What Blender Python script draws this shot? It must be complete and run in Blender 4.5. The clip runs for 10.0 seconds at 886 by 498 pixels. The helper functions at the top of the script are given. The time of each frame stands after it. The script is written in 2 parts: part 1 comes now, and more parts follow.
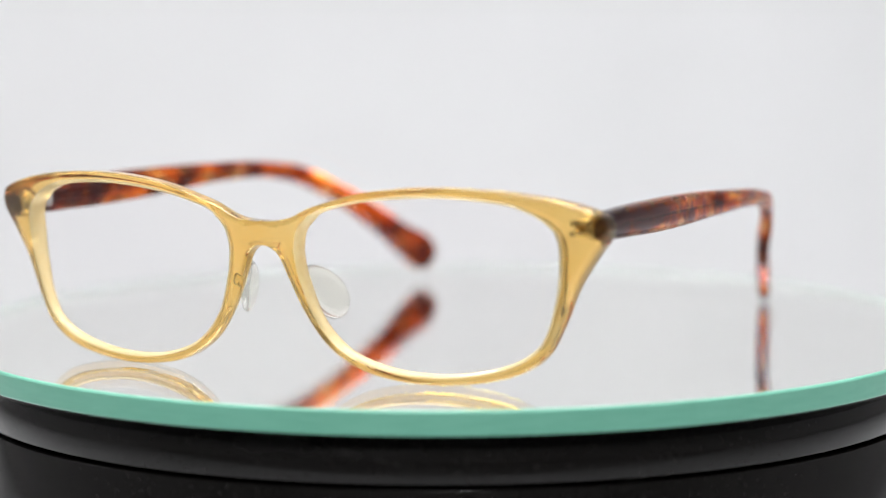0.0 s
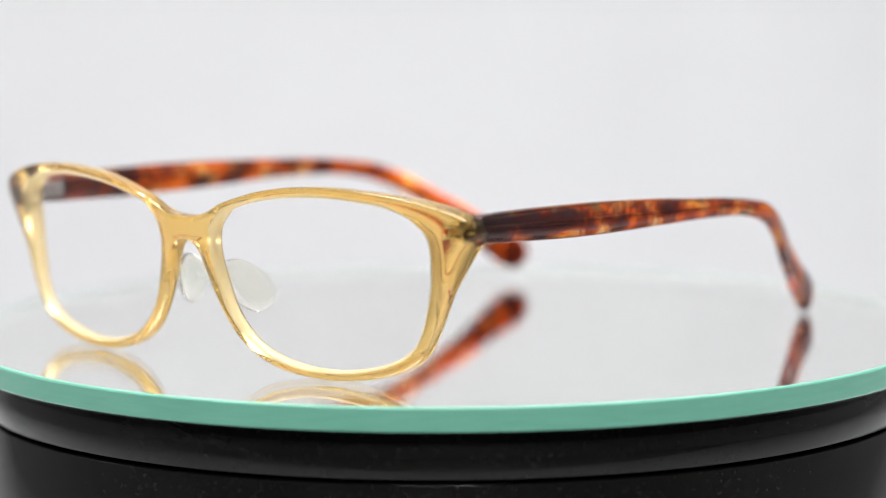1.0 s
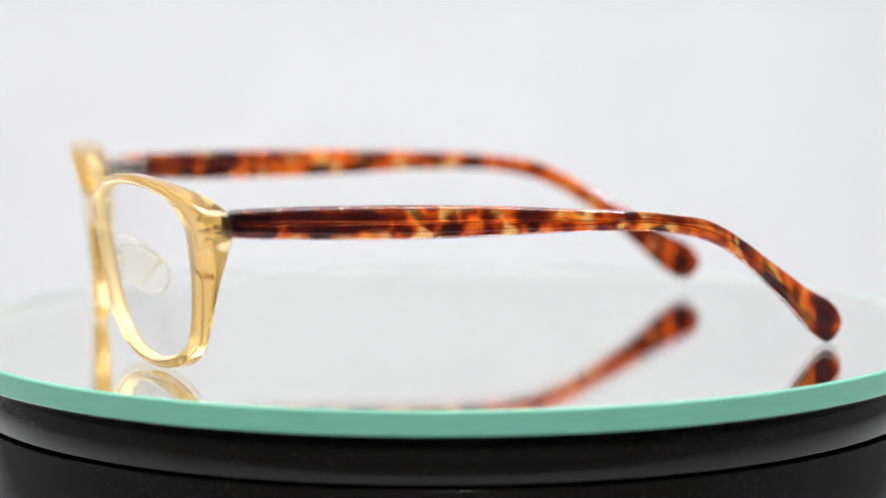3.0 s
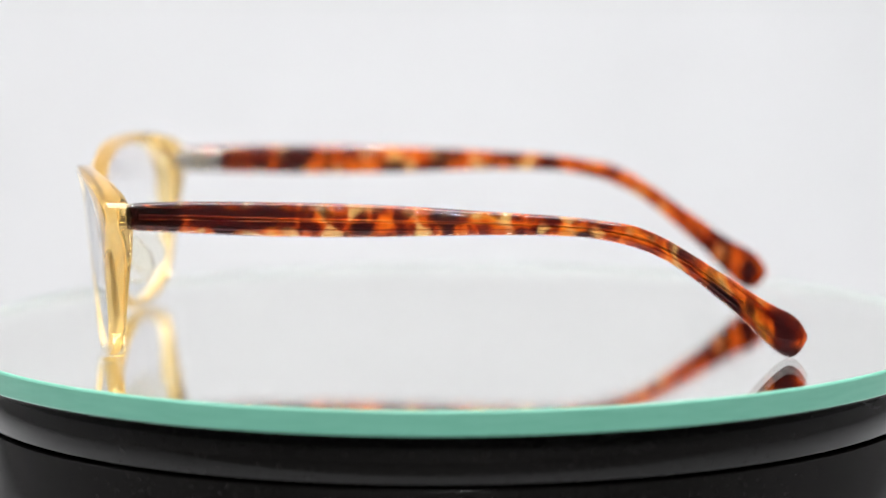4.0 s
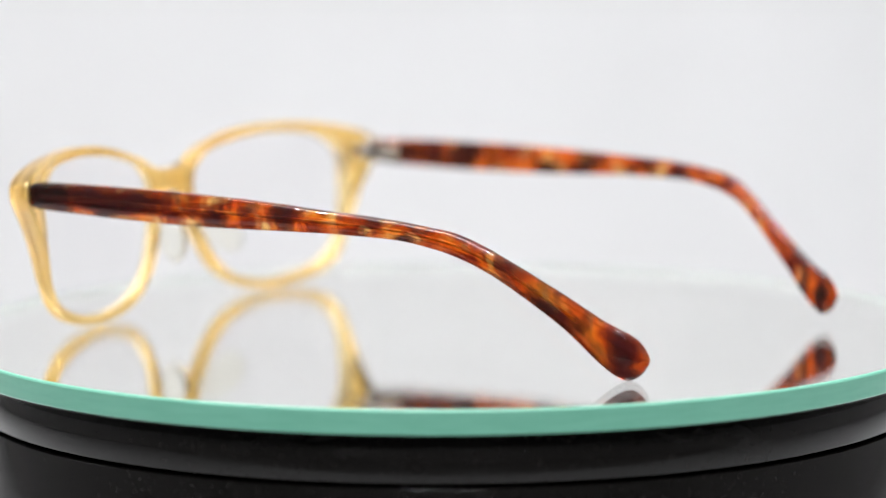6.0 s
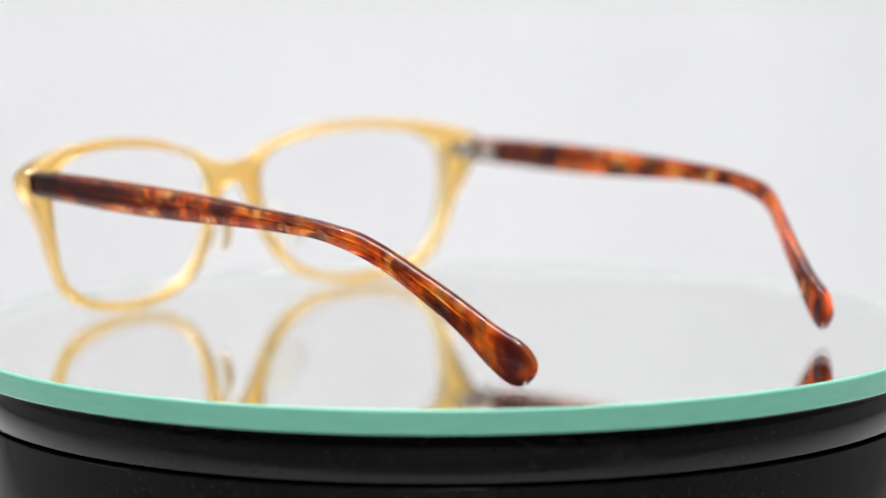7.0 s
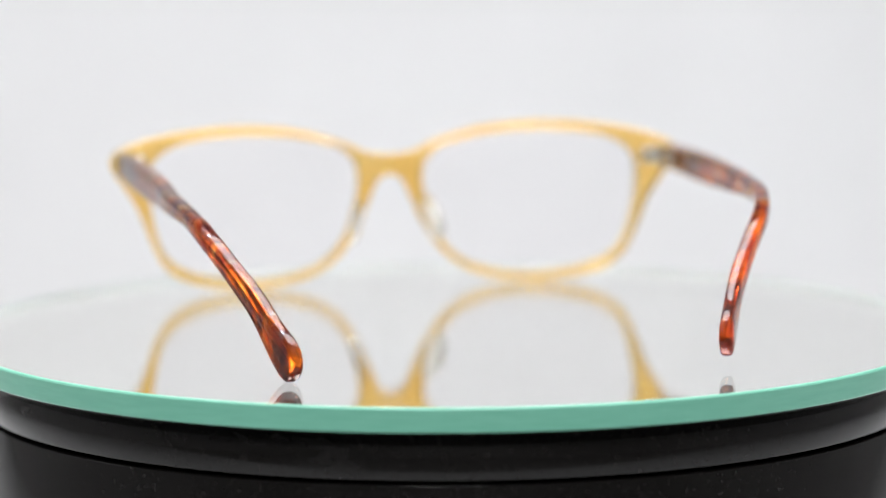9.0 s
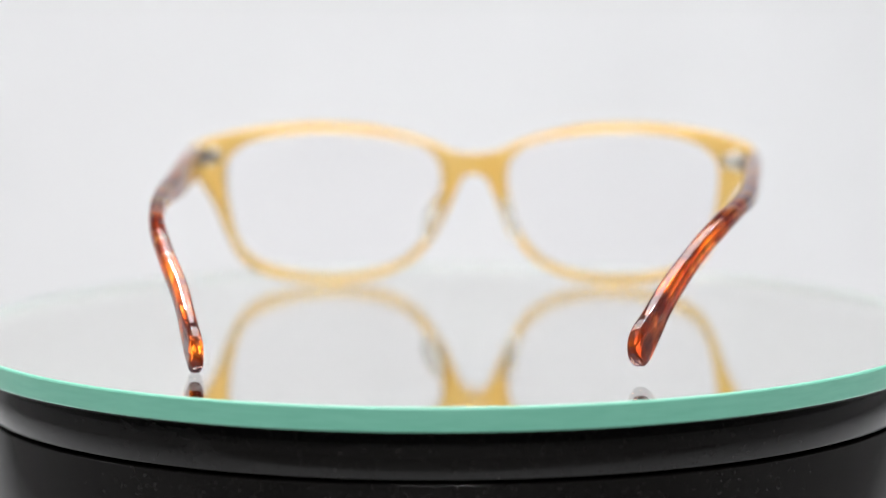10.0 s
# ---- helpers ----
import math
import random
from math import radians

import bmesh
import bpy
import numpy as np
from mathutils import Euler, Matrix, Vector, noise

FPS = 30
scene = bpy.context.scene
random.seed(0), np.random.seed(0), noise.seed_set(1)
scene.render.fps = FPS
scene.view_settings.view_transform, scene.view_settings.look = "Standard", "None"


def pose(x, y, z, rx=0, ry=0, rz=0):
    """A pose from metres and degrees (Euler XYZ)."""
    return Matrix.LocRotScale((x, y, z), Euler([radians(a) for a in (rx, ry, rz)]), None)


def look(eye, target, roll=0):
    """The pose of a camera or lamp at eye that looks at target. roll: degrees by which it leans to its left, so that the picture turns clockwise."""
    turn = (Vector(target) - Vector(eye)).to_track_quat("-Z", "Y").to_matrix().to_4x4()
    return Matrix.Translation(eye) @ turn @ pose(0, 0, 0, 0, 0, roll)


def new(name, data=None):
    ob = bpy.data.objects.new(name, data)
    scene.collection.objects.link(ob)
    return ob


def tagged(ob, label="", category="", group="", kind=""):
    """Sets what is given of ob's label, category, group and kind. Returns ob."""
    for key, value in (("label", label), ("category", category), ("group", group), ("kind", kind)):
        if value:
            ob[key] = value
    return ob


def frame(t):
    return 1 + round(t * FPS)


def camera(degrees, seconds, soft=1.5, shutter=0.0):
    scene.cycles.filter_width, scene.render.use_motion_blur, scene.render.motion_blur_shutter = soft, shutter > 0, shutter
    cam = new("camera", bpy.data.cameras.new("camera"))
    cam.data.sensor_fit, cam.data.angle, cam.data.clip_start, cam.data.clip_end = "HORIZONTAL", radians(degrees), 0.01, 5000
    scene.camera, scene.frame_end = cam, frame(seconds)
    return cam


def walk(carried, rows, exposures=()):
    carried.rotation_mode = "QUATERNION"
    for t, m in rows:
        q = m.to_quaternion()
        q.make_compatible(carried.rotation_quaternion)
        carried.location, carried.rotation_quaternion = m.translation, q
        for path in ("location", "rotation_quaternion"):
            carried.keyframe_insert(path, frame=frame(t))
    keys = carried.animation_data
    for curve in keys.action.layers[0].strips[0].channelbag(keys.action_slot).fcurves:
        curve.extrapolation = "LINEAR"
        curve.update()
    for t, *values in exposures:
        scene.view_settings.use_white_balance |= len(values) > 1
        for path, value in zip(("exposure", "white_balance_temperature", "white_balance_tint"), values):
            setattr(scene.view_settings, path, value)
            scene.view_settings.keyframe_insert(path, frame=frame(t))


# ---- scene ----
# The camera all but stands still: as it refocuses, its view draws back a little. The turntable carries the spectacles round.
cam = camera(15.818, 10.0, soft=1.4)
EYE = Vector((0.0, -0.70688, 0.10398))
WAY = Vector((-0.00162, 0.99258, -0.12158)).normalized()
cam.data.dof.use_dof = True
cam.data.dof.focus_distance = 0.652
cam.data.dof.aperture_fstop = 7.8
BACK = [(0.0, 0.0), (0.5, 0.0), (0.75, 0.008), (0.95, 0.0131), (1.5, 0.0131), (1.75, 0.005), (2.0, 0.0), (3.0, 0.0), (5.0, 0.0), (6.0, 0.003), (7.5, 0.004), (8.5, 0.003),
        (9.0, 0.011), (9.5, 0.0131), (10.0, 0.0131)]
walk(cam, [(t, look(EYE - WAY * b, EYE + WAY, -0.298)) for t, b in BACK],
     exposures=[(0.0, -0.65), (0.6, -0.65), (1.6, -0.58), (8.5, -0.58), (9.3, -0.62), (10.0, -0.62)])

MM = 0.001


# ---- light ----
def light_area(name, energy, size, size_y, eye, target, colour=(1, 1, 1), shape="RECTANGLE"):
    data = bpy.data.lights.new(name, "AREA")
    data.energy, data.shape, data.size, data.size_y, data.color = energy, shape, size, size_y, colour
    ob = new(name, data)
    ob.matrix_world = look(eye, target)
    return ob


world = bpy.data.worlds.new("studio_room")
world.use_nodes = True
world.node_tree.nodes["Background"].inputs["Color"].default_value = (0.9, 0.95, 1.0, 1)
world.node_tree.nodes["Background"].inputs["Strength"].default_value = 0.12
scene.world = world

light_area("softbox_overhead", 10.0, 0.55, 0.40, (0.0, 0.03, 0.56), (0.0, 0.03, 0.0), (0.97, 0.985, 1.0))
light_area("lamp_overhead_left", 3.0, 0.05, 0.05, (-0.24, 0.06, 0.52), (-0.05, 0.04, 0.0), shape="DISK")
light_area("lamp_overhead_right", 3.0, 0.05, 0.05, (0.26, 0.06, 0.52), (0.05, 0.04, 0.0), shape="DISK")
light_area("softbox_backdrop_left", 2.1, 0.40, 0.60, (-0.75, 0.15, 0.60), (0.0, 1.1, 0.36), (1.0, 0.97, 0.93))
light_area("softbox_backdrop_right", 0.75, 0.40, 0.60, (0.75, 0.15, 0.60), (0.0, 1.1, 0.36), (0.93, 0.94, 1.0))
# Unseen fill lamp, added to brighten the ceiling and what the acetate refracts.
light_area("fill_behind_camera", 12.0, 0.50, 0.30, (0.0, -1.05, 0.95), (0.0, -0.5, 1.65))
light_area("bulb_left", 3.0, 0.017, 0.017, (-0.10, -0.80, 0.50), (0, 0, 0.02), shape="DISK")
light_area("bulb_right", 3.0, 0.017, 0.017, (0.06, -0.80, 0.50), (0, 0, 0.02), shape="DISK")


# ---- materials ----
def material(name):
    m = bpy.data.materials.new(name)
    m.use_nodes = True
    nt = m.node_tree
    return m, nt, nt.nodes["Principled BSDF"]


def node(nt, kind, **values):
    n = nt.nodes.new(kind)
    for key, value in values.items():
        n.inputs[key].default_value = value
    return n


def ramp(nt, fac, stops):
    n = nt.nodes.new("ShaderNodeValToRGB")
    e = n.color_ramp.elements
    while len(e) < len(stops):
        e.new(0.5)
    for el, (at, col) in zip(e, stops):
        el.position, el.color = at, (*col, 1)
    nt.links.new(fac, n.inputs[0])
    return n.outputs[0]


def coords(nt, scale):
    tc = nt.nodes.new("ShaderNodeTexCoord")
    mp = nt.nodes.new("ShaderNodeMapping")
    mp.inputs["Scale"].default_value = scale
    nt.links.new(tc.outputs["Object"], mp.inputs["Vector"])
    return mp.outputs[0]


def bumped(nt, bsdf, height, strength, distance):
    b = node(nt, "ShaderNodeBump", Strength=strength, Distance=distance)
    nt.links.new(height, b.inputs["Height"])
    nt.links.new(b.outputs[0], bsdf.inputs["Normal"])


def amber_acetate():
    """Clear honey acetate: white gloss outside, warmer where light runs about inside it."""
    m, nt, b = material("amber_acetate")
    n = node(nt, "ShaderNodeTexNoise", Scale=60.0, Detail=3.0)
    nt.links.new(coords(nt, (1, 1, 1)), n.inputs["Vector"])
    c = ramp(nt, n.outputs["Fac"], [(0.3, (1.0, 0.595, 0.145)), (0.7, (1.0, 0.695, 0.25))])
    nt.links.new(c, b.inputs["Base Color"])
    b.inputs["Transmission Weight"].default_value = 1.0
    b.inputs["Roughness"].default_value = 0.015
    b.inputs["IOR"].default_value = 1.45
    b.inputs["Specular Tint"].default_value = (1.0, 0.74, 0.36, 1)
    b.inputs["Coat Weight"].default_value = 0.6
    b.inputs["Coat Roughness"].default_value = 0.02
    b.inputs["Coat IOR"].default_value = 1.47
    milk = node(nt, "ShaderNodeBsdfTranslucent", Color=(1.0, 0.72, 0.28, 1))
    mix = node(nt, "ShaderNodeMixShader", Fac=0.012)
    nt.links.new(b.outputs[0], mix.inputs[1])
    nt.links.new(milk.outputs[0], mix.inputs[2])
    nt.links.new(mix.outputs[0], nt.nodes["Material Output"].inputs["Surface"])
    return m


def frosted_acetate():
    """The milled, matt inner wall of the rims, which scatters the light that reaches it."""
    m, nt, b = material("frosted_acetate")
    n = node(nt, "ShaderNodeTexNoise", Scale=700.0, Detail=4.0)
    nt.links.new(coords(nt, (1, 1, 1)), n.inputs["Vector"])
    nt.links.new(ramp(nt, n.outputs["Fac"], [(0.3, (1.0, 0.80, 0.44)), (0.7, (1.0, 0.87, 0.56))]), b.inputs["Base Color"])
    b.inputs["Roughness"].default_value = 0.16
    b.inputs["IOR"].default_value = 1.4
    b.inputs["Transmission Weight"].default_value = 0.62
    milk = node(nt, "ShaderNodeBsdfTranslucent", Color=(1.0, 0.88, 0.60, 1))
    mix = node(nt, "ShaderNodeMixShader", Fac=0.12)
    nt.links.new(b.outputs[0], mix.inputs[1])
    nt.links.new(milk.outputs[0], mix.inputs[2])
    nt.links.new(mix.outputs[0], nt.nodes["Material Output"].inputs["Surface"])
    bumped(nt, b, n.outputs["Fac"], 0.3, 0.0001)
    return m


def maths(nt, operation, a, b):
    n = nt.nodes.new("ShaderNodeMath")
    n.operation = operation
    for k, v in enumerate((a, b)):
        if isinstance(v, (int, float)):
            n.inputs[k].default_value = v
        else:
            nt.links.new(v, n.inputs[k])
    return n.outputs[0]


def span(nt, value, a, b, c, d):
    n = nt.nodes.new("ShaderNodeMapRange")
    n.interpolation_type = "SMOOTHSTEP"
    for key, v in (("From Min", a), ("From Max", b), ("To Min", c), ("To Max", d)):
        n.inputs[key].default_value = v
    nt.links.new(value, n.inputs["Value"])
    return n.outputs[0]


def mixed(nt, fac, a, b):
    n = nt.nodes.new("ShaderNodeMix")
    n.data_type = "RGBA"
    nt.links.new(fac, n.inputs["Factor"])
    for socket in n.inputs:
        if socket.type == "RGBA":
            v = a if socket.name == "A" else b
            if isinstance(v, tuple):
                socket.default_value = (*v, 1)
            else:
                nt.links.new(v, socket)
    return [o for o in n.outputs if o.type == "RGBA"][0]


def tortoise_acetate():
    """Red-brown sheet with blackish heart and straw-coloured flecks; u runs along the temple in centimetres, v across it from -1 to 1."""
    m, nt, b = material("tortoise_acetate")
    info = nt.nodes.new("ShaderNodeObjectInfo")
    seed = maths(nt, "MULTIPLY", info.outputs["Random"], 37.0)
    uv = nt.nodes.new("ShaderNodeUVMap")
    sep = nt.nodes.new("ShaderNodeSeparateXYZ")
    nt.links.new(uv.outputs[0], sep.inputs[0])
    u, v = sep.outputs["X"], sep.outputs["Y"]

    def cloud(along, across, shift, detail, distortion):
        mp = nt.nodes.new("ShaderNodeMapping")
        mp.inputs["Scale"].default_value = (along, across, 1)
        mp.inputs["Location"].default_value = (shift, shift, 0)
        nt.links.new(uv.outputs[0], mp.inputs["Vector"])
        n = node(nt, "ShaderNodeTexNoise", Scale=1.0, Detail=detail, Roughness=0.5, Distortion=distortion)
        n.noise_dimensions = "4D"
        nt.links.new(mp.outputs[0], n.inputs["Vector"])
        nt.links.new(seed, n.inputs["W"])
        return n.outputs["Fac"]

    heart = span(nt, maths(nt, "ABSOLUTE", v, 0.0), 0.25, 0.85, 1.0, 0.0)
    near = span(nt, u, 2.8, 5.5, 1.0, 0.0)
    tip = span(nt, u, 11.8, 13.2, 0.0, 1.0)
    gloom = maths(nt, "ADD", maths(nt, "MULTIPLY", maths(nt, "MULTIPLY", heart, near), 0.15), maths(nt, "MULTIPLY", span(nt, u, 0.6, 2.2, 1.0, 0.0), 0.05))
    # Tip end darkened in the colour, for light lost along the temple's length.
    tip_shade = maths(nt, "MULTIPLY", span(nt, u, 12.9, 14.0, 0.0, 1.0), -0.03)
    body = maths(nt, "SUBTRACT", cloud(2.0, 0.60, 3.0, 2.0, 0.35), maths(nt, "SUBTRACT", gloom, tip_shade))
    base = ramp(nt, body, [(0.33, (0.08, 0.006, 0.004)), (0.42, (0.26, 0.022, 0.005)), (0.48, (0.56, 0.066, 0.006)), (0.56, (0.88, 0.165, 0.011)), (0.66, (1.0, 0.33, 0.03))])
    flecks = maths(nt, "SUBTRACT", cloud(2.2, 0.62, 11.0, 0.6, 0.3), maths(nt, "ADD", gloom, maths(nt, "MULTIPLY", tip, 0.05)))
    straw = ramp(nt, flecks, [(0.555, (0.0, 0.0, 0.0)), (0.605, (0.55, 0.55, 0.55)), (0.68, (1.0, 1.0, 1.0))])
    c = mixed(nt, straw, base, (1.0, 0.60, 0.19))
    blots = maths(nt, "ADD", cloud(2.0, 0.60, 23.0, 1.0, 0.4), maths(nt, "SUBTRACT", maths(nt, "MULTIPLY", gloom, 1.1), tip_shade))
    dark = ramp(nt, blots, [(0.53, (0.0, 0.0, 0.0)), (0.58, (0.55, 0.55, 0.55)), (0.67, (1.0, 1.0, 1.0))])
    c = mixed(nt, dark, c, (0.045, 0.006, 0.006))
    nt.links.new(c, b.inputs["Base Color"])
    b.inputs["Transmission Weight"].default_value = 0.96
    b.inputs["Roughness"].default_value = 0.025
    b.inputs["IOR"].default_value = 1.47
    glow = nt.nodes.new("ShaderNodeBsdfTranslucent")
    nt.links.new(c, glow.inputs["Color"])
    mix = node(nt, "ShaderNodeMixShader", Fac=0.05)
    nt.links.new(b.outputs[0], mix.inputs[1])
    nt.links.new(glow.outputs[0], mix.inputs[2])
    nt.links.new(mix.outputs[0], nt.nodes["Material Output"].inputs["Surface"])
    return m


def pad_silicone():
    m, nt, b = material("pad_plastic")
    n = node(nt, "ShaderNodeTexNoise", Scale=500.0, Detail=2.0)
    nt.links.new(coords(nt, (1, 1, 1)), n.inputs["Vector"])
    nt.links.new(ramp(nt, n.outputs["Fac"], [(0.3, (0.05,) * 3), (0.7, (0.12,) * 3)]), b.inputs["Roughness"])
    b.inputs["Base Color"].default_value = (0.985, 0.975, 0.90, 1)
    b.inputs["Transmission Weight"].default_value = 1.0
    b.inputs["IOR"].default_value = 1.12
    b.inputs["Coat Weight"].default_value = 0.4
    return m


def clear(name, colour, rough, ior):
    m, nt, b = material(name)
    n = node(nt, "ShaderNodeTexNoise", Scale=900.0, Detail=2.0)
    nt.links.new(coords(nt, (1, 1, 1)), n.inputs["Vector"])
    r = ramp(nt, n.outputs["Fac"], [(0.4, (rough,) * 3), (0.8, (rough * 2 + 0.005,) * 3)])
    nt.links.new(r, b.inputs["Roughness"])
    b.inputs["Base Color"].default_value = (*colour, 1)
    b.inputs["Transmission Weight"].default_value = 1.0
    b.inputs["IOR"].default_value = ior
    return m


def brushed_metal(name, colour, rough):
    m, nt, b = material(name)
    n = node(nt, "ShaderNodeTexNoise", Scale=1.0, Detail=3.0)
    nt.links.new(coords(nt, (300, 300, 4000)), n.inputs["Vector"])
    r = ramp(nt, n.outputs["Fac"], [(0.3, (rough * 0.7,) * 3), (0.7, (rough * 1.4,) * 3)])
    nt.links.new(r, b.inputs["Roughness"])
    b.inputs["Base Color"].default_value = (*colour, 1)
    b.inputs["Metallic"].default_value = 1.0
    return m


def ground_edge(name, low, high):
    m, nt, b = material(name)
    n = node(nt, "ShaderNodeTexNoise", Scale=1.0, Detail=4.0)
    nt.links.new(coords(nt, (120, 120, 900)), n.inputs["Vector"])
    c = ramp(nt, n.outputs["Fac"], [(0.3, low), (0.7, high)])
    nt.links.new(c, b.inputs["Base Color"])
    b.inputs["Roughness"].default_value = 0.35
    bumped(nt, b, n.outputs["Fac"], 0.1, 0.0002)
    return m


def black_plastic():
    """Gloss black moulding with handling smears and fine dust."""
    m, nt, b = material("black_gloss_plastic")
    n = node(nt, "ShaderNodeTexNoise", Scale=1.0, Detail=5.0, Roughness=0.6, Distortion=0.6)
    nt.links.new(coords(nt, (28, 28, 90)), n.inputs["Vector"])
    r = ramp(nt, n.outputs["Fac"], [(0.35, (0.06,) * 3), (0.55, (0.16,) * 3), (0.7, (0.32,) * 3)])
    nt.links.new(r, b.inputs["Roughness"])
    dust = node(nt, "ShaderNodeTexNoise", Scale=1.0, Detail=3.0)
    nt.links.new(coords(nt, (900, 900, 900)), dust.inputs["Vector"])
    nt.links.new(ramp(nt, dust.outputs["Fac"], [(0.60, (0.006, 0.0055, 0.0053)), (0.80, (0.022, 0.020, 0.019))]), b.inputs["Base Color"])
    b.inputs["Specular IOR Level"].default_value = 0.24
    bumped(nt, b, n.outputs["Fac"], 0.06, 0.0006)
    return m


def white_paper():
    m, nt, b = material("white_backdrop_paper")
    n = node(nt, "ShaderNodeTexNoise", Scale=1.0, Detail=6.0)
    nt.links.new(coords(nt, (14, 14, 14)), n.inputs["Vector"])
    c = ramp(nt, n.outputs["Fac"], [(0.3, (0.80, 0.80, 0.81)), (0.7, (0.83, 0.83, 0.84))])
    nt.links.new(c, b.inputs["Base Color"])
    b.inputs["Roughness"].default_value = 0.9
    return m


def grey_paint():
    m, nt, b = material("grey_wall_paint")
    n = node(nt, "ShaderNodeTexNoise", Scale=1.0, Detail=6.0)
    nt.links.new(coords(nt, (20, 20, 20)), n.inputs["Vector"])
    nt.links.new(ramp(nt, n.outputs["Fac"], [(0.3, (0.52, 0.515, 0.51)), (0.7, (0.56, 0.555, 0.55))]), b.inputs["Base Color"])
    b.inputs["Roughness"].default_value = 0.8
    return m


def dark_table():
    m, nt, b = material("dark_table_laminate")
    n = node(nt, "ShaderNodeTexNoise", Scale=1.0, Detail=6.0)
    nt.links.new(coords(nt, (60, 8, 8)), n.inputs["Vector"])
    c = ramp(nt, n.outputs["Fac"], [(0.3, (0.08, 0.078, 0.075)), (0.7, (0.11, 0.107, 0.104))])
    nt.links.new(c, b.inputs["Base Color"])
    b.inputs["Roughness"].default_value = 0.5
    return m


AMBER = amber_acetate()
FROSTED = frosted_acetate()
TORTOISE = tortoise_acetate()
LENS = clear("lens_plastic", (0.975, 0.97, 0.975), 0.0, 1.12)
PAD = pad_silicone()
MIRROR_GLASS = clear("mirror_glass", (1.0, 1.0, 0.995), 0.0, 1.13)
SILVER = brushed_metal("mirror_silver", (0.99, 0.995, 0.975), 0.0)
STEEL = brushed_metal("hinge_steel", (0.68, 0.66, 0.62), 0.14)
WIRE = brushed_metal("core_wire", (0.50, 0.45, 0.38), 0.35)
EDGE = ground_edge("ground_glass_edge", (0.135, 0.39, 0.285), (0.16, 0.43, 0.32))
RIM = ground_edge("frosted_glass_rim", (0.50, 0.535, 0.52), (0.56, 0.59, 0.575))
BLACK = black_plastic()
PAPER = white_paper()
TABLE = dark_table()
WALL = grey_paint()


# ---- mesh helpers ----
def part(name, bm, mats, parent=None, label="", smooth=True):
    me = bpy.data.meshes.new(name)
    bmesh.ops.recalc_face_normals(bm, faces=bm.faces)
    for f in bm.faces:
        f.smooth = smooth
    bm.to_mesh(me)
    bm.free()
    for m in mats if isinstance(mats, (list, tuple)) else (mats,):
        me.materials.append(m)
    ob = new(name, me)
    ob.parent = parent
    if label:
        tagged(ob, label)
    return ob


def catmull(p0, p1, p2, p3, t):
    p0, p1, p2, p3 = (np.asarray(p, float) for p in (p0, p1, p2, p3))
    return 0.5 * (2 * p1 + (p2 - p0) * t + (2 * p0 - 5 * p1 + 4 * p2 - p3) * t * t + (3 * p1 - p0 - 3 * p2 + p3) * t ** 3)


def smooth_curve(xs, vs, at):
    """A smooth interpolation of vs over xs at the places at."""
    xs, vs = np.asarray(xs, float), np.asarray(vs, float)
    slope = np.gradient(vs, xs)
    i = np.clip(np.searchsorted(xs, at) - 1, 0, len(xs) - 2)
    h = xs[i + 1] - xs[i]
    t = np.clip((at - xs[i]) / h, 0, 1)
    return ((1 + 2 * t) * (1 - t) ** 2 * vs[i] + t * (1 - t) ** 2 * h * slope[i]
            + t * t * (3 - 2 * t) * vs[i + 1] + t * t * (t - 1) * h * slope[i + 1])


def lathe(bm, profile, steps=192):
    """Turns (radius, height) pairs round z; radius 0 closes a cap. Returns the rings of faces."""
    rings = []
    for r, z in profile:
        if r == 0:
            rings.append([bm.verts.new((0, 0, z))])
        else:
            rings.append([bm.verts.new((r * math.cos(a), r * math.sin(a), z)) for a in (2 * math.pi * k / steps for k in range(steps))])
    bands = []
    for a, b in zip(rings, rings[1:]):
        band = []
        for k in range(steps):
            j = (k + 1) % steps
            if len(a) == 1:
                band.append(bm.faces.new((a[0], b[k], b[j])))
            elif len(b) == 1:
                band.append(bm.faces.new((a[k], a[j], b[0])))
            else:
                band.append(bm.faces.new((a[k], a[j], b[j], b[k])))
        bands.append(band)
    return bands


def skin(bm, loops, closed=True, caps=False):
    """Joins loops of points one after the other."""
    rows = [[bm.verts.new(p) for p in loop] for loop in loops]
    n = len(rows[0])
    for a, b in zip(rows, rows[1:]):
        for k in range(n if closed else n - 1):
            j = (k + 1) % n
            bm.faces.new((a[k], a[j], b[j], b[k]))
    if caps:
        bm.faces.new(rows[0])
        bm.faces.new(rows[-1][::-1])
    return rows


def rounded_box(sx, sy, sz, at, bevel=0.3):
    bm = bmesh.new()
    bmesh.ops.create_cube(bm, size=1.0, matrix=Matrix.Translation(Vector(at) * MM) @ Matrix.Diagonal((sx * MM, sy * MM, sz * MM, 1)))
    bmesh.ops.bevel(bm, geom=list(bm.edges), offset=bevel * MM, segments=2, affect="EDGES", profile=0.5)
    return bm


# ---- setting ----
def backdrop():
    bm = bmesh.new()
    loops = []
    for x in np.linspace(-1.3, 1.3, 9):
        pts = [(x, -0.42, -0.138), (x, 0.60, -0.138)]
        pts += [(x, 0.85 + 0.25 * math.sin(a), 0.112 - 0.25 * math.cos(a)) for a in np.linspace(0, math.pi / 2, 12)]
        pts += [(x, 1.10, z) for z in (0.4, 0.8, 1.4)]
        loops.append(pts)
    skin(bm, loops, closed=False)
    ob = part("backdrop", bm, PAPER)
    ob.modifiers.new("thick", "SOLIDIFY").thickness = 0.004
    return tagged(ob, "plain white paper backdrop sweeping up behind the turntable", "backdrop", kind="structure")


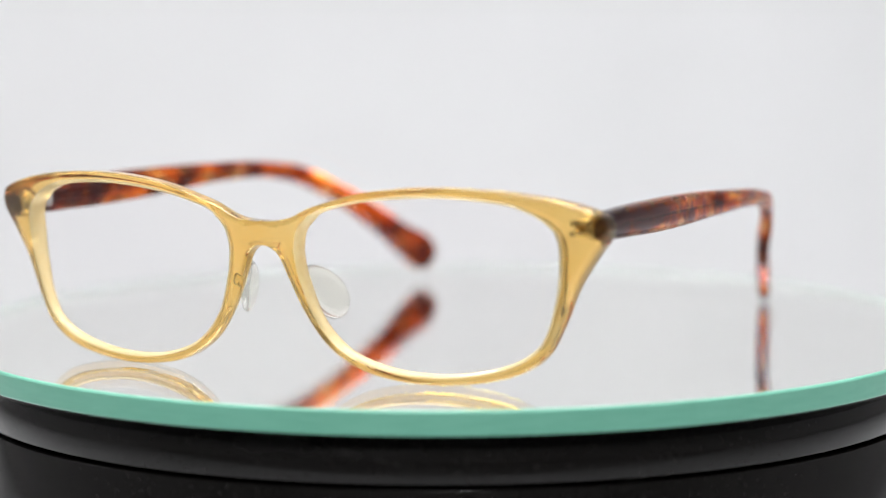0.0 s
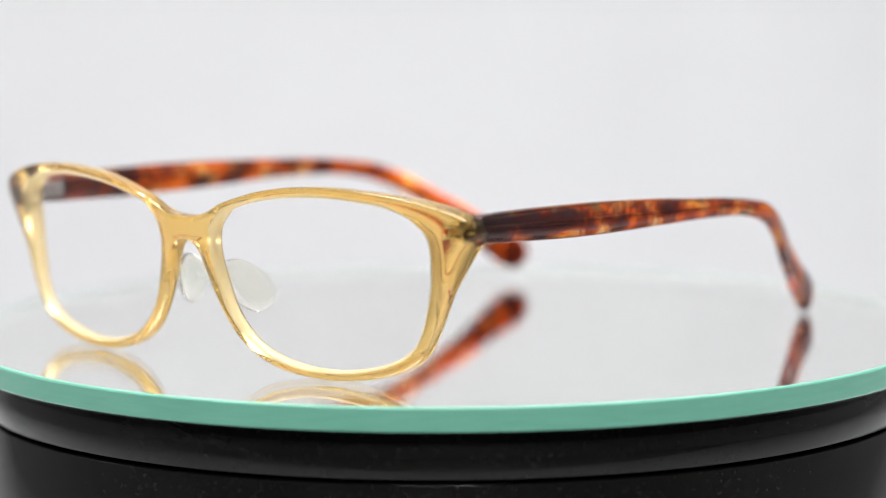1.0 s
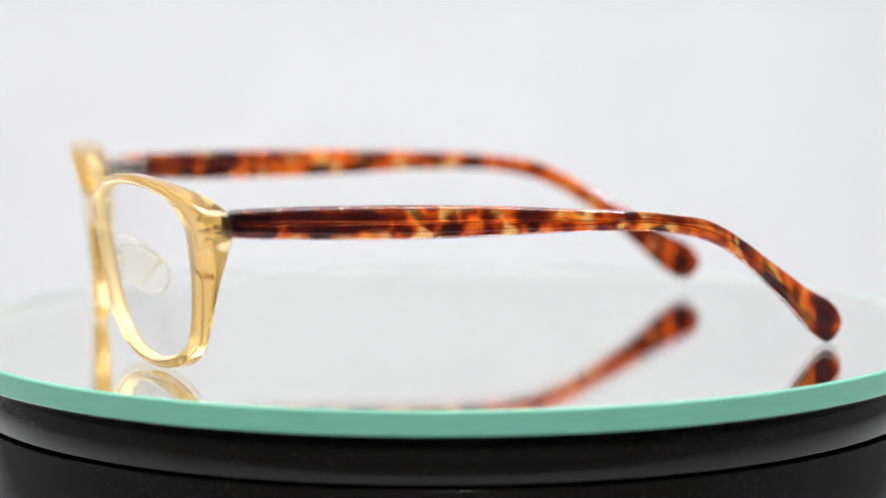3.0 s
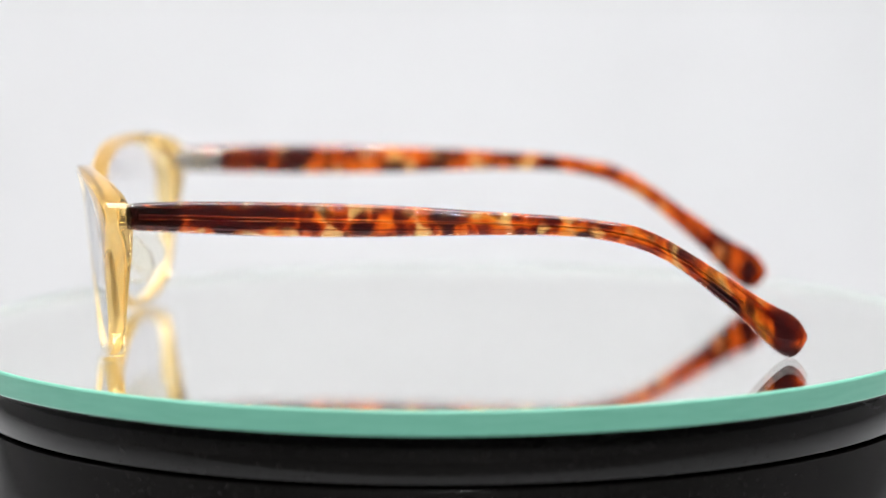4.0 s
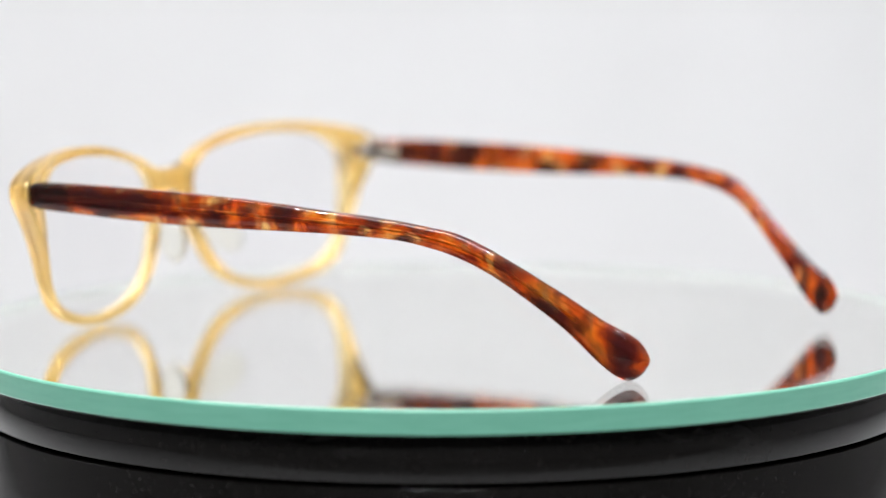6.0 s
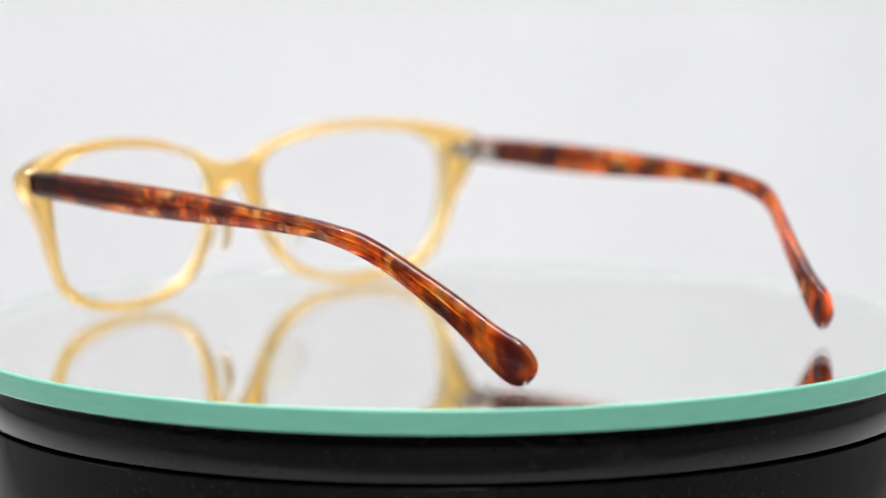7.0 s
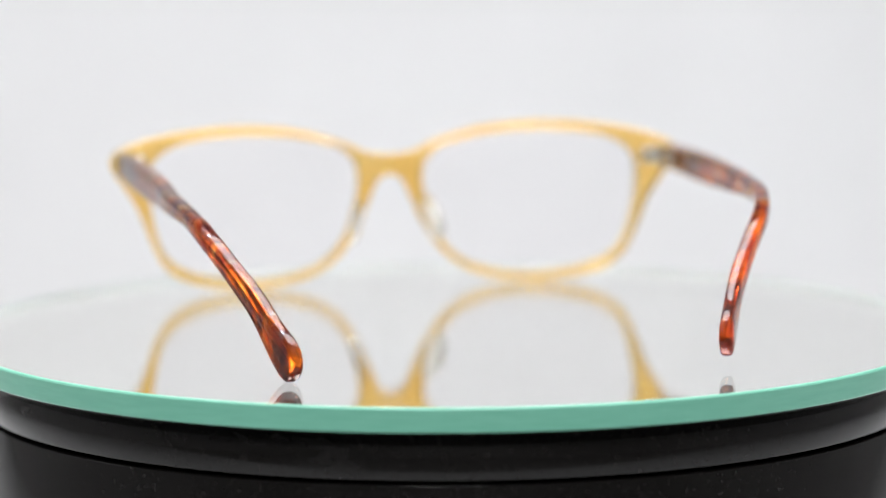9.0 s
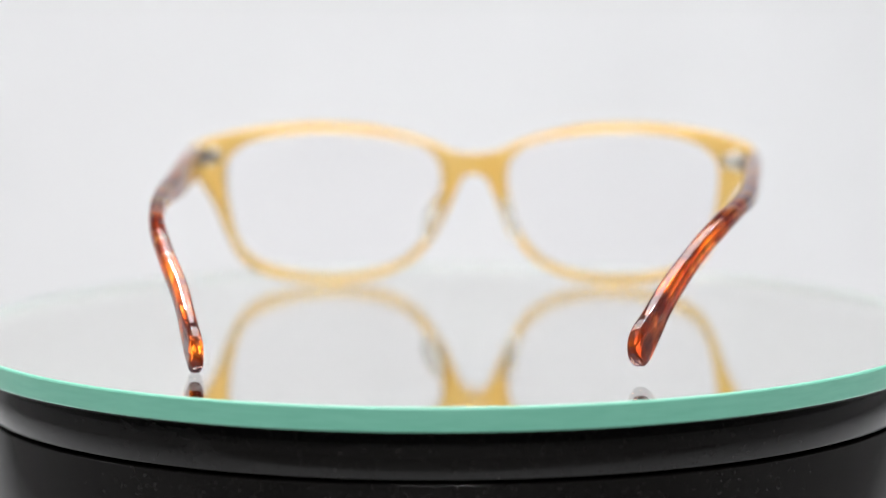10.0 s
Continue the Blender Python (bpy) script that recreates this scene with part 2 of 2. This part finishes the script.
def table():
    bm = bmesh.new()
    bmesh.ops.create_cube(bm, size=1.0, matrix=Matrix.Translation((0, -0.425, -0.155)) @ Matrix.Diagonal((2.636, 3.046, 0.03, 1)))
    bmesh.ops.bevel(bm, geom=list(bm.edges), offset=0.004, segments=2, affect="EDGES")
    return tagged(part("floor", bm, TABLE, smooth=False), "dark table top under the turntable", "table top", kind="structure")


def room_wall(name, size, at, mat, label):
    bm = bmesh.new()
    bmesh.ops.create_cube(bm, size=1.0, matrix=Matrix.Translation(at) @ Matrix.Diagonal((*size, 1)))
    return tagged(part(name, bm, mat, smooth=False), label, "wall", kind="structure")


backdrop()
table()
# Unseen walls and ceiling, added to close the set and shape its reflections.
room_wall("wall_left", (0.05, 3.2, 1.8), (-1.345, -0.35, 0.73), WALL, "unseen grey side wall added to close the set")
room_wall("wall_right", (0.05, 3.2, 1.8), (1.345, -0.35, 0.73), WALL, "unseen grey side wall added to close the set")
room_wall("wall_back", (2.64, 0.05, 1.8), (0, -1.975, 0.73), WALL, "unseen grey wall added behind the viewer")
room_wall("ceiling", (2.74, 3.25, 0.05), (0, -0.35, 1.657), PAPER, "unseen white ceiling added above the set")


# ---- turntable ----
def turntable():
    root = tagged(new("turntable"), "round glossy black plastic turntable with a seam round its drum", "turntable")
    root.location = (0, 0, -0.136)
    bm = bmesh.new()
    z = 0.136
    lathe(bm, [(0, 0.0), (0.1035, 0.0), (0.1052, 0.002), (0.1055, 0.06), (0.1055, z - 0.0166), (0.10545, z - 0.01645), (0.1053, z - 0.0164), (0.100, z - 0.0164), (0, z - 0.0164)])
    part("drum", bm, BLACK, root)
    bm = bmesh.new()
    lathe(bm, [(0, z - 0.0154), (0.100, z - 0.0154), (0.1050, z - 0.0154), (0.10515, z - 0.0153), (0.1052, z - 0.0151), (0.1054, z - 0.0130)]
          + [(0.1020 + 0.0034 * math.cos(a), z - 0.0115 + 0.0059 * math.sin(a)) for a in np.linspace(0, math.pi / 2, 9)] + [(0, z - 0.0056)])
    platter = part("platter", bm, BLACK, root)
    return root, platter


def round_mirror():
    root = tagged(new("round_mirror"), "round mirror plate with a ground green glass edge on the turntable", "mirror")
    bm = bmesh.new()
    R = 0.1105
    bands = lathe(bm, [(0, 0), (0.05, 0), (R - 0.0008, 0), (R - 0.0008, -0.0030), (0.05, -0.0030), (0, -0.0030)], 256)
    for k, band in enumerate(bands[2:]):
        for f in band:
            f.material_index = 1 if k else 2
    part("glass_plate", bm, (MIRROR_GLASS, SILVER, RIM), root, smooth=False)
    bm = bmesh.new()
    lathe(bm, [(R - 0.0008, -0.0050), (R - 0.00075, 0.0), (R - 0.0005, 0.0), (R - 0.0002, -0.00015), (R, -0.0005), (R, -0.0047), (R - 0.0003, -0.0050), (R - 0.0008, -0.0050)], 256)
    part("ground_edge", bm, EDGE, root, "satin green ground glass edge", smooth=False)
    bm = bmesh.new()
    lathe(bm, [(0, -0.00502), (R - 0.0008, -0.00502), (R - 0.0008, -0.0055), (0, -0.0055)], 192)
    part("backing_coat", bm, BLACK, root, "dark protective paint under the mirror", smooth=False)
    return root


TURNTABLE, PLATTER = turntable()
MIRROR = round_mirror()

# ---- spectacles ----
# In the spectacles' own space x runs across, y to the front, z up; lengths in mm until they are placed.
OUTER = [(0, 31.9), (5.8, 32.7), (12.3, 35.5), (24.5, 38.8), (38, 40.0), (52, 39.3), (62.4, 37.5), (69.0, 35.2), (70.5, 33), (70.2, 30.5), (67.5, 26.5), (63.9, 20.3),
         (60.5, 11.6), (57, 5.7), (50.5, 2.0), (40, 0.1), (30, 0.2), (20.9, 2.1), (13.5, 6.8), (8.4, 13.8), (4.9, 21.5), (3.4, 25.0), (1.7, 26.6), (0, 27.0)]
INNER = [(9.0, 30.0), (10.6, 32.0), (14.0, 34.4), (24.4, 36.8), (38, 37.8), (50, 36.9), (56.3, 35.0), (59.6, 32.6), (60.7, 31), (61.2, 29), (61.2, 25.5), (60.6, 20),
         (58.6, 12), (55.2, 7.2), (48.5, 4.0), (38.5, 2.2), (29, 2.4), (20.5, 4.6), (15.5, 7.7), (11.5, 13), (9.1, 20), (8.4, 23.5), (8.2, 26), (8.4, 27.8)]


def depth(x, z):
    """How far behind the bridge's foremost line the front's face lies."""
    return -14.2 + 0.0023 * x * x + 0.115 * (32 - z) - 0.0325 * x


def thickness(x, z):
    """The front is thickest at the end pieces, where the temples join."""
    f = min(max((abs(x) - 42) / 24, 0), 1)
    g = min(max((z - 6) / 21, 0), 1)
    return 3.6 + 2.1 * f * f * (3 - 2 * f) * g * g * (3 - 2 * g)


def placed(x, back, z):
    """A point of the front, in metres: its middle sits a little to one side of the temples' middle."""
    return ((x - 1.1) * MM, -back * MM, z * MM)


def rim_curves(sub=7):
    n = len(OUTER)
    flip = lambda p: (-p[0], p[1])
    outer, inner = [], []
    for i in range(n):
        for k in range(sub):
            t = k / sub
            inner.append(catmull(INNER[i - 1], INNER[i], INNER[(i + 1) % n], INNER[(i + 2) % n], t))
            if i == n - 1:
                outer.append(np.array((0.0, OUTER[-1][1] * (1 - t) + OUTER[0][1] * t)))
            else:
                before = OUTER[i - 1] if i else flip(OUTER[1])
                after = OUTER[i + 2] if i + 2 < n else flip(OUTER[n - 2])
                outer.append(catmull(before, OUTER[i], OUTER[i + 1], after, t))
    return outer, inner


def front_mesh():
    outer, inner = rim_curves()
    bm = bmesh.new()
    for side in (-1, 1):
        loops = []
        for o, i in zip(outer, inner):
            w = np.linalg.norm(o - i)
            u = (o - i) / w
            soft = min(abs(o[0]) / 4.0, 1.0)
            bo, bb, bi = min(1.25, 0.36 * w) * soft, min(1.1, 0.32 * w) * soft, min(0.55, 0.22 * w)
            arc = [(math.sin(a), 1 - math.cos(a)) for a in np.linspace(0, math.pi / 2, 6)]
            ch = min(1.0, 0.30 * w)
            section = [(0, ch * 0.85, 0), (ch, 0.04, 0), (ch + 0.15, 0, 0), (w * 0.5, -0.1, 0)]
            section += [(w - bo + bo * p, bo * q, 0) for p, q in arc]
            section += [(w - bb + bb * p, -bb * q, 1) for p, q in arc[::-1]] + [(w * 0.5, 0, 1)]
            section += [(bi * (1 - p), -bi * q, 1) for p, q in arc]
            pts = []
            for s, d, back in section:
                p = i + u * s
                pts.append(placed(side * p[0], depth(side * p[0], p[1]) + d + thickness(p[0], p[1]) * back, p[1]))
            loops.append(pts)
        first = len(bm.faces)
        skin(bm, loops + loops[:1])
        for k, f in enumerate(list(bm.faces)[first:]):
            f.material_index = int(k % len(loops[0]) in (0, len(loops[0]) - 1))
    bmesh.ops.remove_doubles(bm, verts=bm.verts, dist=2e-6)
    bmesh.ops.delete(bm, geom=[f for f in bm.faces if all(abs(v.co.x + 1.1 * MM) < 2e-6 for v in f.verts)], context="FACES")
    return bm


def lens_mesh(side):
    inner = rim_curves()[1]
    c = np.mean(inner, axis=0)
    bm = bmesh.new()
    loops = []
    for back in (0, 1):
        fr = [0.02, 0.3, 0.6, 0.85, 1.0, 1.02]
        for f in (fr if back == 0 else fr[::-1]):
            loop = []
            for p in inner:
                q = c + (p - c) * f
                bulge = 0.9 * (1 - f * f)
                loop.append(placed(side * q[0], depth(side * q[0], q[1]) + 1.2 - bulge * 0.4 + 1.4 * back, q[1]))
            loops.append(loop)
    skin(bm, loops, caps=True)
    return bm


TEMPLE_Y = [4.2, 9, 20, 32, 43.6, 55, 66.6, 76.3, 89, 95.5, 100.7, 106.3, 111.8, 117.3, 122.8, 128.4, 134, 137, 139.3, 141.5, 142.8]
TEMPLE_TOP = [35.2, 35.35, 35.35, 35.1, 34.75, 34.2, 33.5, 32.75, 31.8, 31.1, 30.3, 29.3, 26.9, 23.5, 19.7, 15.9, 12.1, 10.4, 9.2, 7.1, 4.8]
TEMPLE_LOW = [29.8, 29.4, 28.8, 28.2, 27.9, 27.8, 27.9, 28.0, 27.7, 27.3, 26.4, 24.9, 22.4, 18.7, 14.1, 9.1, 3.3, 0.9, 0.05, 1.5, 3.6]
BEND_Y = [4, 20, 40, 60, 80, 95, 109.6, 117, 125, 133, 139, 146]
BEND_A = [70.4, 69.2, 67.6, 65.9, 64.9, 63.1, 60.2, 57.0, 52.8, 49.5, 47.2, 44.9]
BEND_B = [70.0, 70.6, 70.8, 70.5, 70.0, 68.2, 63.8, 59.6, 55.0, 51.2, 48.8, 46.1]
SHIFT_A, SHIFT_B = (0.0, 0.0, 0.0, 0.0), (-4.6, -2.2, -1.2, 2.1)


def temple_line(at, bend, shift):
    """Outer x, distance behind the hinge line, top z and low z of a temple; shift: how far its start and its tip sit back and up."""
    f = (at - 4) / 135
    back, up = shift[0] + (shift[1] - shift[0]) * f, shift[2] + (shift[3] - shift[2]) * f
    return smooth_curve(BEND_Y, bend, at), at + back, smooth_curve(TEMPLE_Y, TEMPLE_TOP, at) + up, smooth_curve(TEMPLE_Y, TEMPLE_LOW, at) + up


def temple_mesh(side, bend, shift):
    at = np.concatenate([np.linspace(3.7, 8.6, 12), np.linspace(9.5, 133, 94), np.linspace(133.6, 142.8, 24)])
    xs, ys, top, low = temple_line(at, bend, shift)
    thick = smooth_curve([4, 30, 80, 105, 130, 142.8], [4.1, 4.0, 3.7, 3.4, 3.3, 3.2], at)
    end = np.clip((142.8 - at) / 2.2, 0, 1)
    start = np.clip((at - 3.5) / 2.6, 0, 1)
    start = 0.62 + 0.38 * np.sqrt(1 - (1 - start) ** 2)
    thick = thick * (0.45 + 0.55 * np.sqrt(1 - (1 - end) ** 2)) * (0.5 + 0.5 * start)
    bm = bmesh.new()
    loops, grain = [], []
    for a0, y, x, t, l, w, s in zip(at, ys, xs, top, low, thick, start):
        cx, cz, hz = x - 1.95, (t + l) / 2, max((t - l) / 2, 0.25) * s
        loop = []
        for a in np.linspace(0, 2 * math.pi, 36, endpoint=False):
            ca, sa = math.cos(a), math.sin(a)
            r = (abs(ca) ** 3.8 + abs(sa) ** 3.8) ** (-1 / 3.8)
            loop.append((side * (cx + w / 2 * r * ca) * MM, -y * MM, (cz + hz * r * sa) * MM))
            grain.append((a0 / 10, r * sa))
        loops.append(loop)
    rows = skin(bm, loops, caps=True)
    where = {vert: uv for vert, uv in zip(sum(rows, []), grain)}
    layer = bm.loops.layers.uv.new("UVMap")
    for f in bm.faces:
        for corner in f.loops:
            corner[layer].uv = where[corner.vert]
    return bm


def wire_mesh(side, bend, shift):
    at = np.linspace(6, 129, 70)
    xs, ys, top, low = temple_line(at, bend, shift)
    bm = bmesh.new()
    loops = []
    for y, x, t, l in zip(ys, xs, top, low):
        cx, cz, h = x - 1.95, (t + l) / 2, max(0.28, 0.55 - 0.004 * y)
        loops.append([(side * (cx + dx) * MM, -y * MM, (cz + dz) * MM) for dx, dz in ((-0.3, -h), (0.3, -h), (0.45, 0), (0.3, h), (-0.3, h), (-0.45, 0))])
    skin(bm, loops, caps=True)
    return bm


def pad_mesh(side):
    """A thin egg-shaped pad, its long axis running back and down."""
    bm = bmesh.new()
    loops = []
    for f, dx in ((0.05, -1.15), (0.5, -1.1), (0.85, -0.85), (0.97, -0.45), (1.0, 0), (0.97, 0.45), (0.85, 0.85), (0.5, 1.1), (0.05, 1.15)):
        loop = []
        for a in np.linspace(0, 2 * math.pi, 40, endpoint=False):
            long, wide = 6.6 * f * math.cos(a), (4.3 + 0.7 * math.cos(a)) * f * math.sin(a)
            y, z = -3.6 + long * 0.66 + wide * 0.75, 17.2 - long * 0.75 + wide * 0.66
            loop.append(placed(side * (9.0 + 0.28 * (y + 5) - 0.18 * (z - 16) + dx), y, z))
        loops.append(loop)
    skin(bm, loops, caps=True)
    return bm


def mount_mesh(at):
    bm = bmesh.new()
    bmesh.ops.create_uvsphere(bm, u_segments=20, v_segments=12, radius=1.0, matrix=Matrix.Translation(Vector(at) * MM) @ Matrix.Diagonal((0.8 * MM, 1.7 * MM, 1.9 * MM, 1)))
    return bm


def barrel_mesh(at, r, h):
    bm = bmesh.new()
    lathe(bm, [(0, -h / 2 * MM), ((r - 0.15) * MM, -h / 2 * MM), (r * MM, (-h / 2 + 0.15) * MM), (r * MM, (h / 2 - 0.15) * MM), ((r - 0.15) * MM, h / 2 * MM), (0, h / 2 * MM)], 20)
    bmesh.ops.translate(bm, verts=bm.verts, vec=Vector(at) * MM)
    return bm


def spectacles():
    root = tagged(new("eyeglasses"), "translucent amber acetate eyeglasses with tortoiseshell temples standing open on the mirror", "eyeglasses")
    part("frame_front", front_mesh(), (AMBER, FROSTED), root, "translucent honey-amber acetate front")
    for side, bend, shift in ((-1, BEND_A, SHIFT_A), (1, BEND_B, SHIFT_B)):
        part("lens", lens_mesh(side), LENS, root, "clear colourless lens").visible_shadow = False
        temple = part("temple", temple_mesh(side, bend, shift), TORTOISE, root, "glossy red-brown tortoiseshell acetate temple")
        part("core_wire", wire_mesh(side, bend, shift), WIRE, temple, "dark metal core wire inside the temple")
        part("nose_pad", pad_mesh(side), PAD, root, "clear plastic nose pad")
        part("pad_mount", mount_mesh((side * 7.9 - 1.1, 8.8, 19.0)), PAD, root)
        hy, hz = (-5.0, 32.3) if side < 0 else (-0.6, 31.4)
        hinge = part("hinge", rounded_box(3.8, 0.8, 3.4, (side * 64.2 - 1.1, hy + 1.5, hz), 0.25), STEEL, root, "small steel hinge")
        for dz in (-1.05, 1.05):
            part("prong", rounded_box(3.0, 1.5, 0.7, (side * 63.9 - 1.1, hy + 2.5, hz + dz), 0.2), STEEL, hinge)
            part("rivet", barrel_mesh((side * 62.4 - 1.1, hy + 2.9, hz + dz), 0.5, 1.0), STEEL, hinge)
        part("screw", barrel_mesh((side * 65.9 - 1.1, hy + 0.2, hz + 2.45), 0.75, 0.5), STEEL, hinge)
        for dz in (-1.5, 0, 1.5):
            part("knuckle", barrel_mesh((side * 65.9 - 1.1, hy + 0.2, hz + dz), 1.15, 1.4), STEEL, hinge)
        part("leaf", rounded_box(0.8, 8.0, 3.4, (side * (bend[0] - 3.6), hy - 4.2, hz), 0.2), STEEL, hinge)
    return root


GLASSES = spectacles()


# ---- turning ----
def angle(t):
    """The turntable's turn in degrees."""
    return math.degrees(0.405173 - 0.2740086 * (t - 5) - 0.0000515 * (t - 5) ** 2)


def motions():
    times = [k * 0.25 for k in range(41)]
    seat = pose(-0.050626, 0.043082, 0, 0, 0, math.degrees(0.863589))
    walk(GLASSES, [(t, pose(0, 0, 0, 0, 0, angle(t)) @ seat) for t in times])
    walk(MIRROR, [(t, pose(0, 0, 0, 0, 0, angle(t))) for t in times])
    walk(PLATTER, [(t, pose(0, 0, 0, 0, 0, angle(t))) for t in times])


motions()
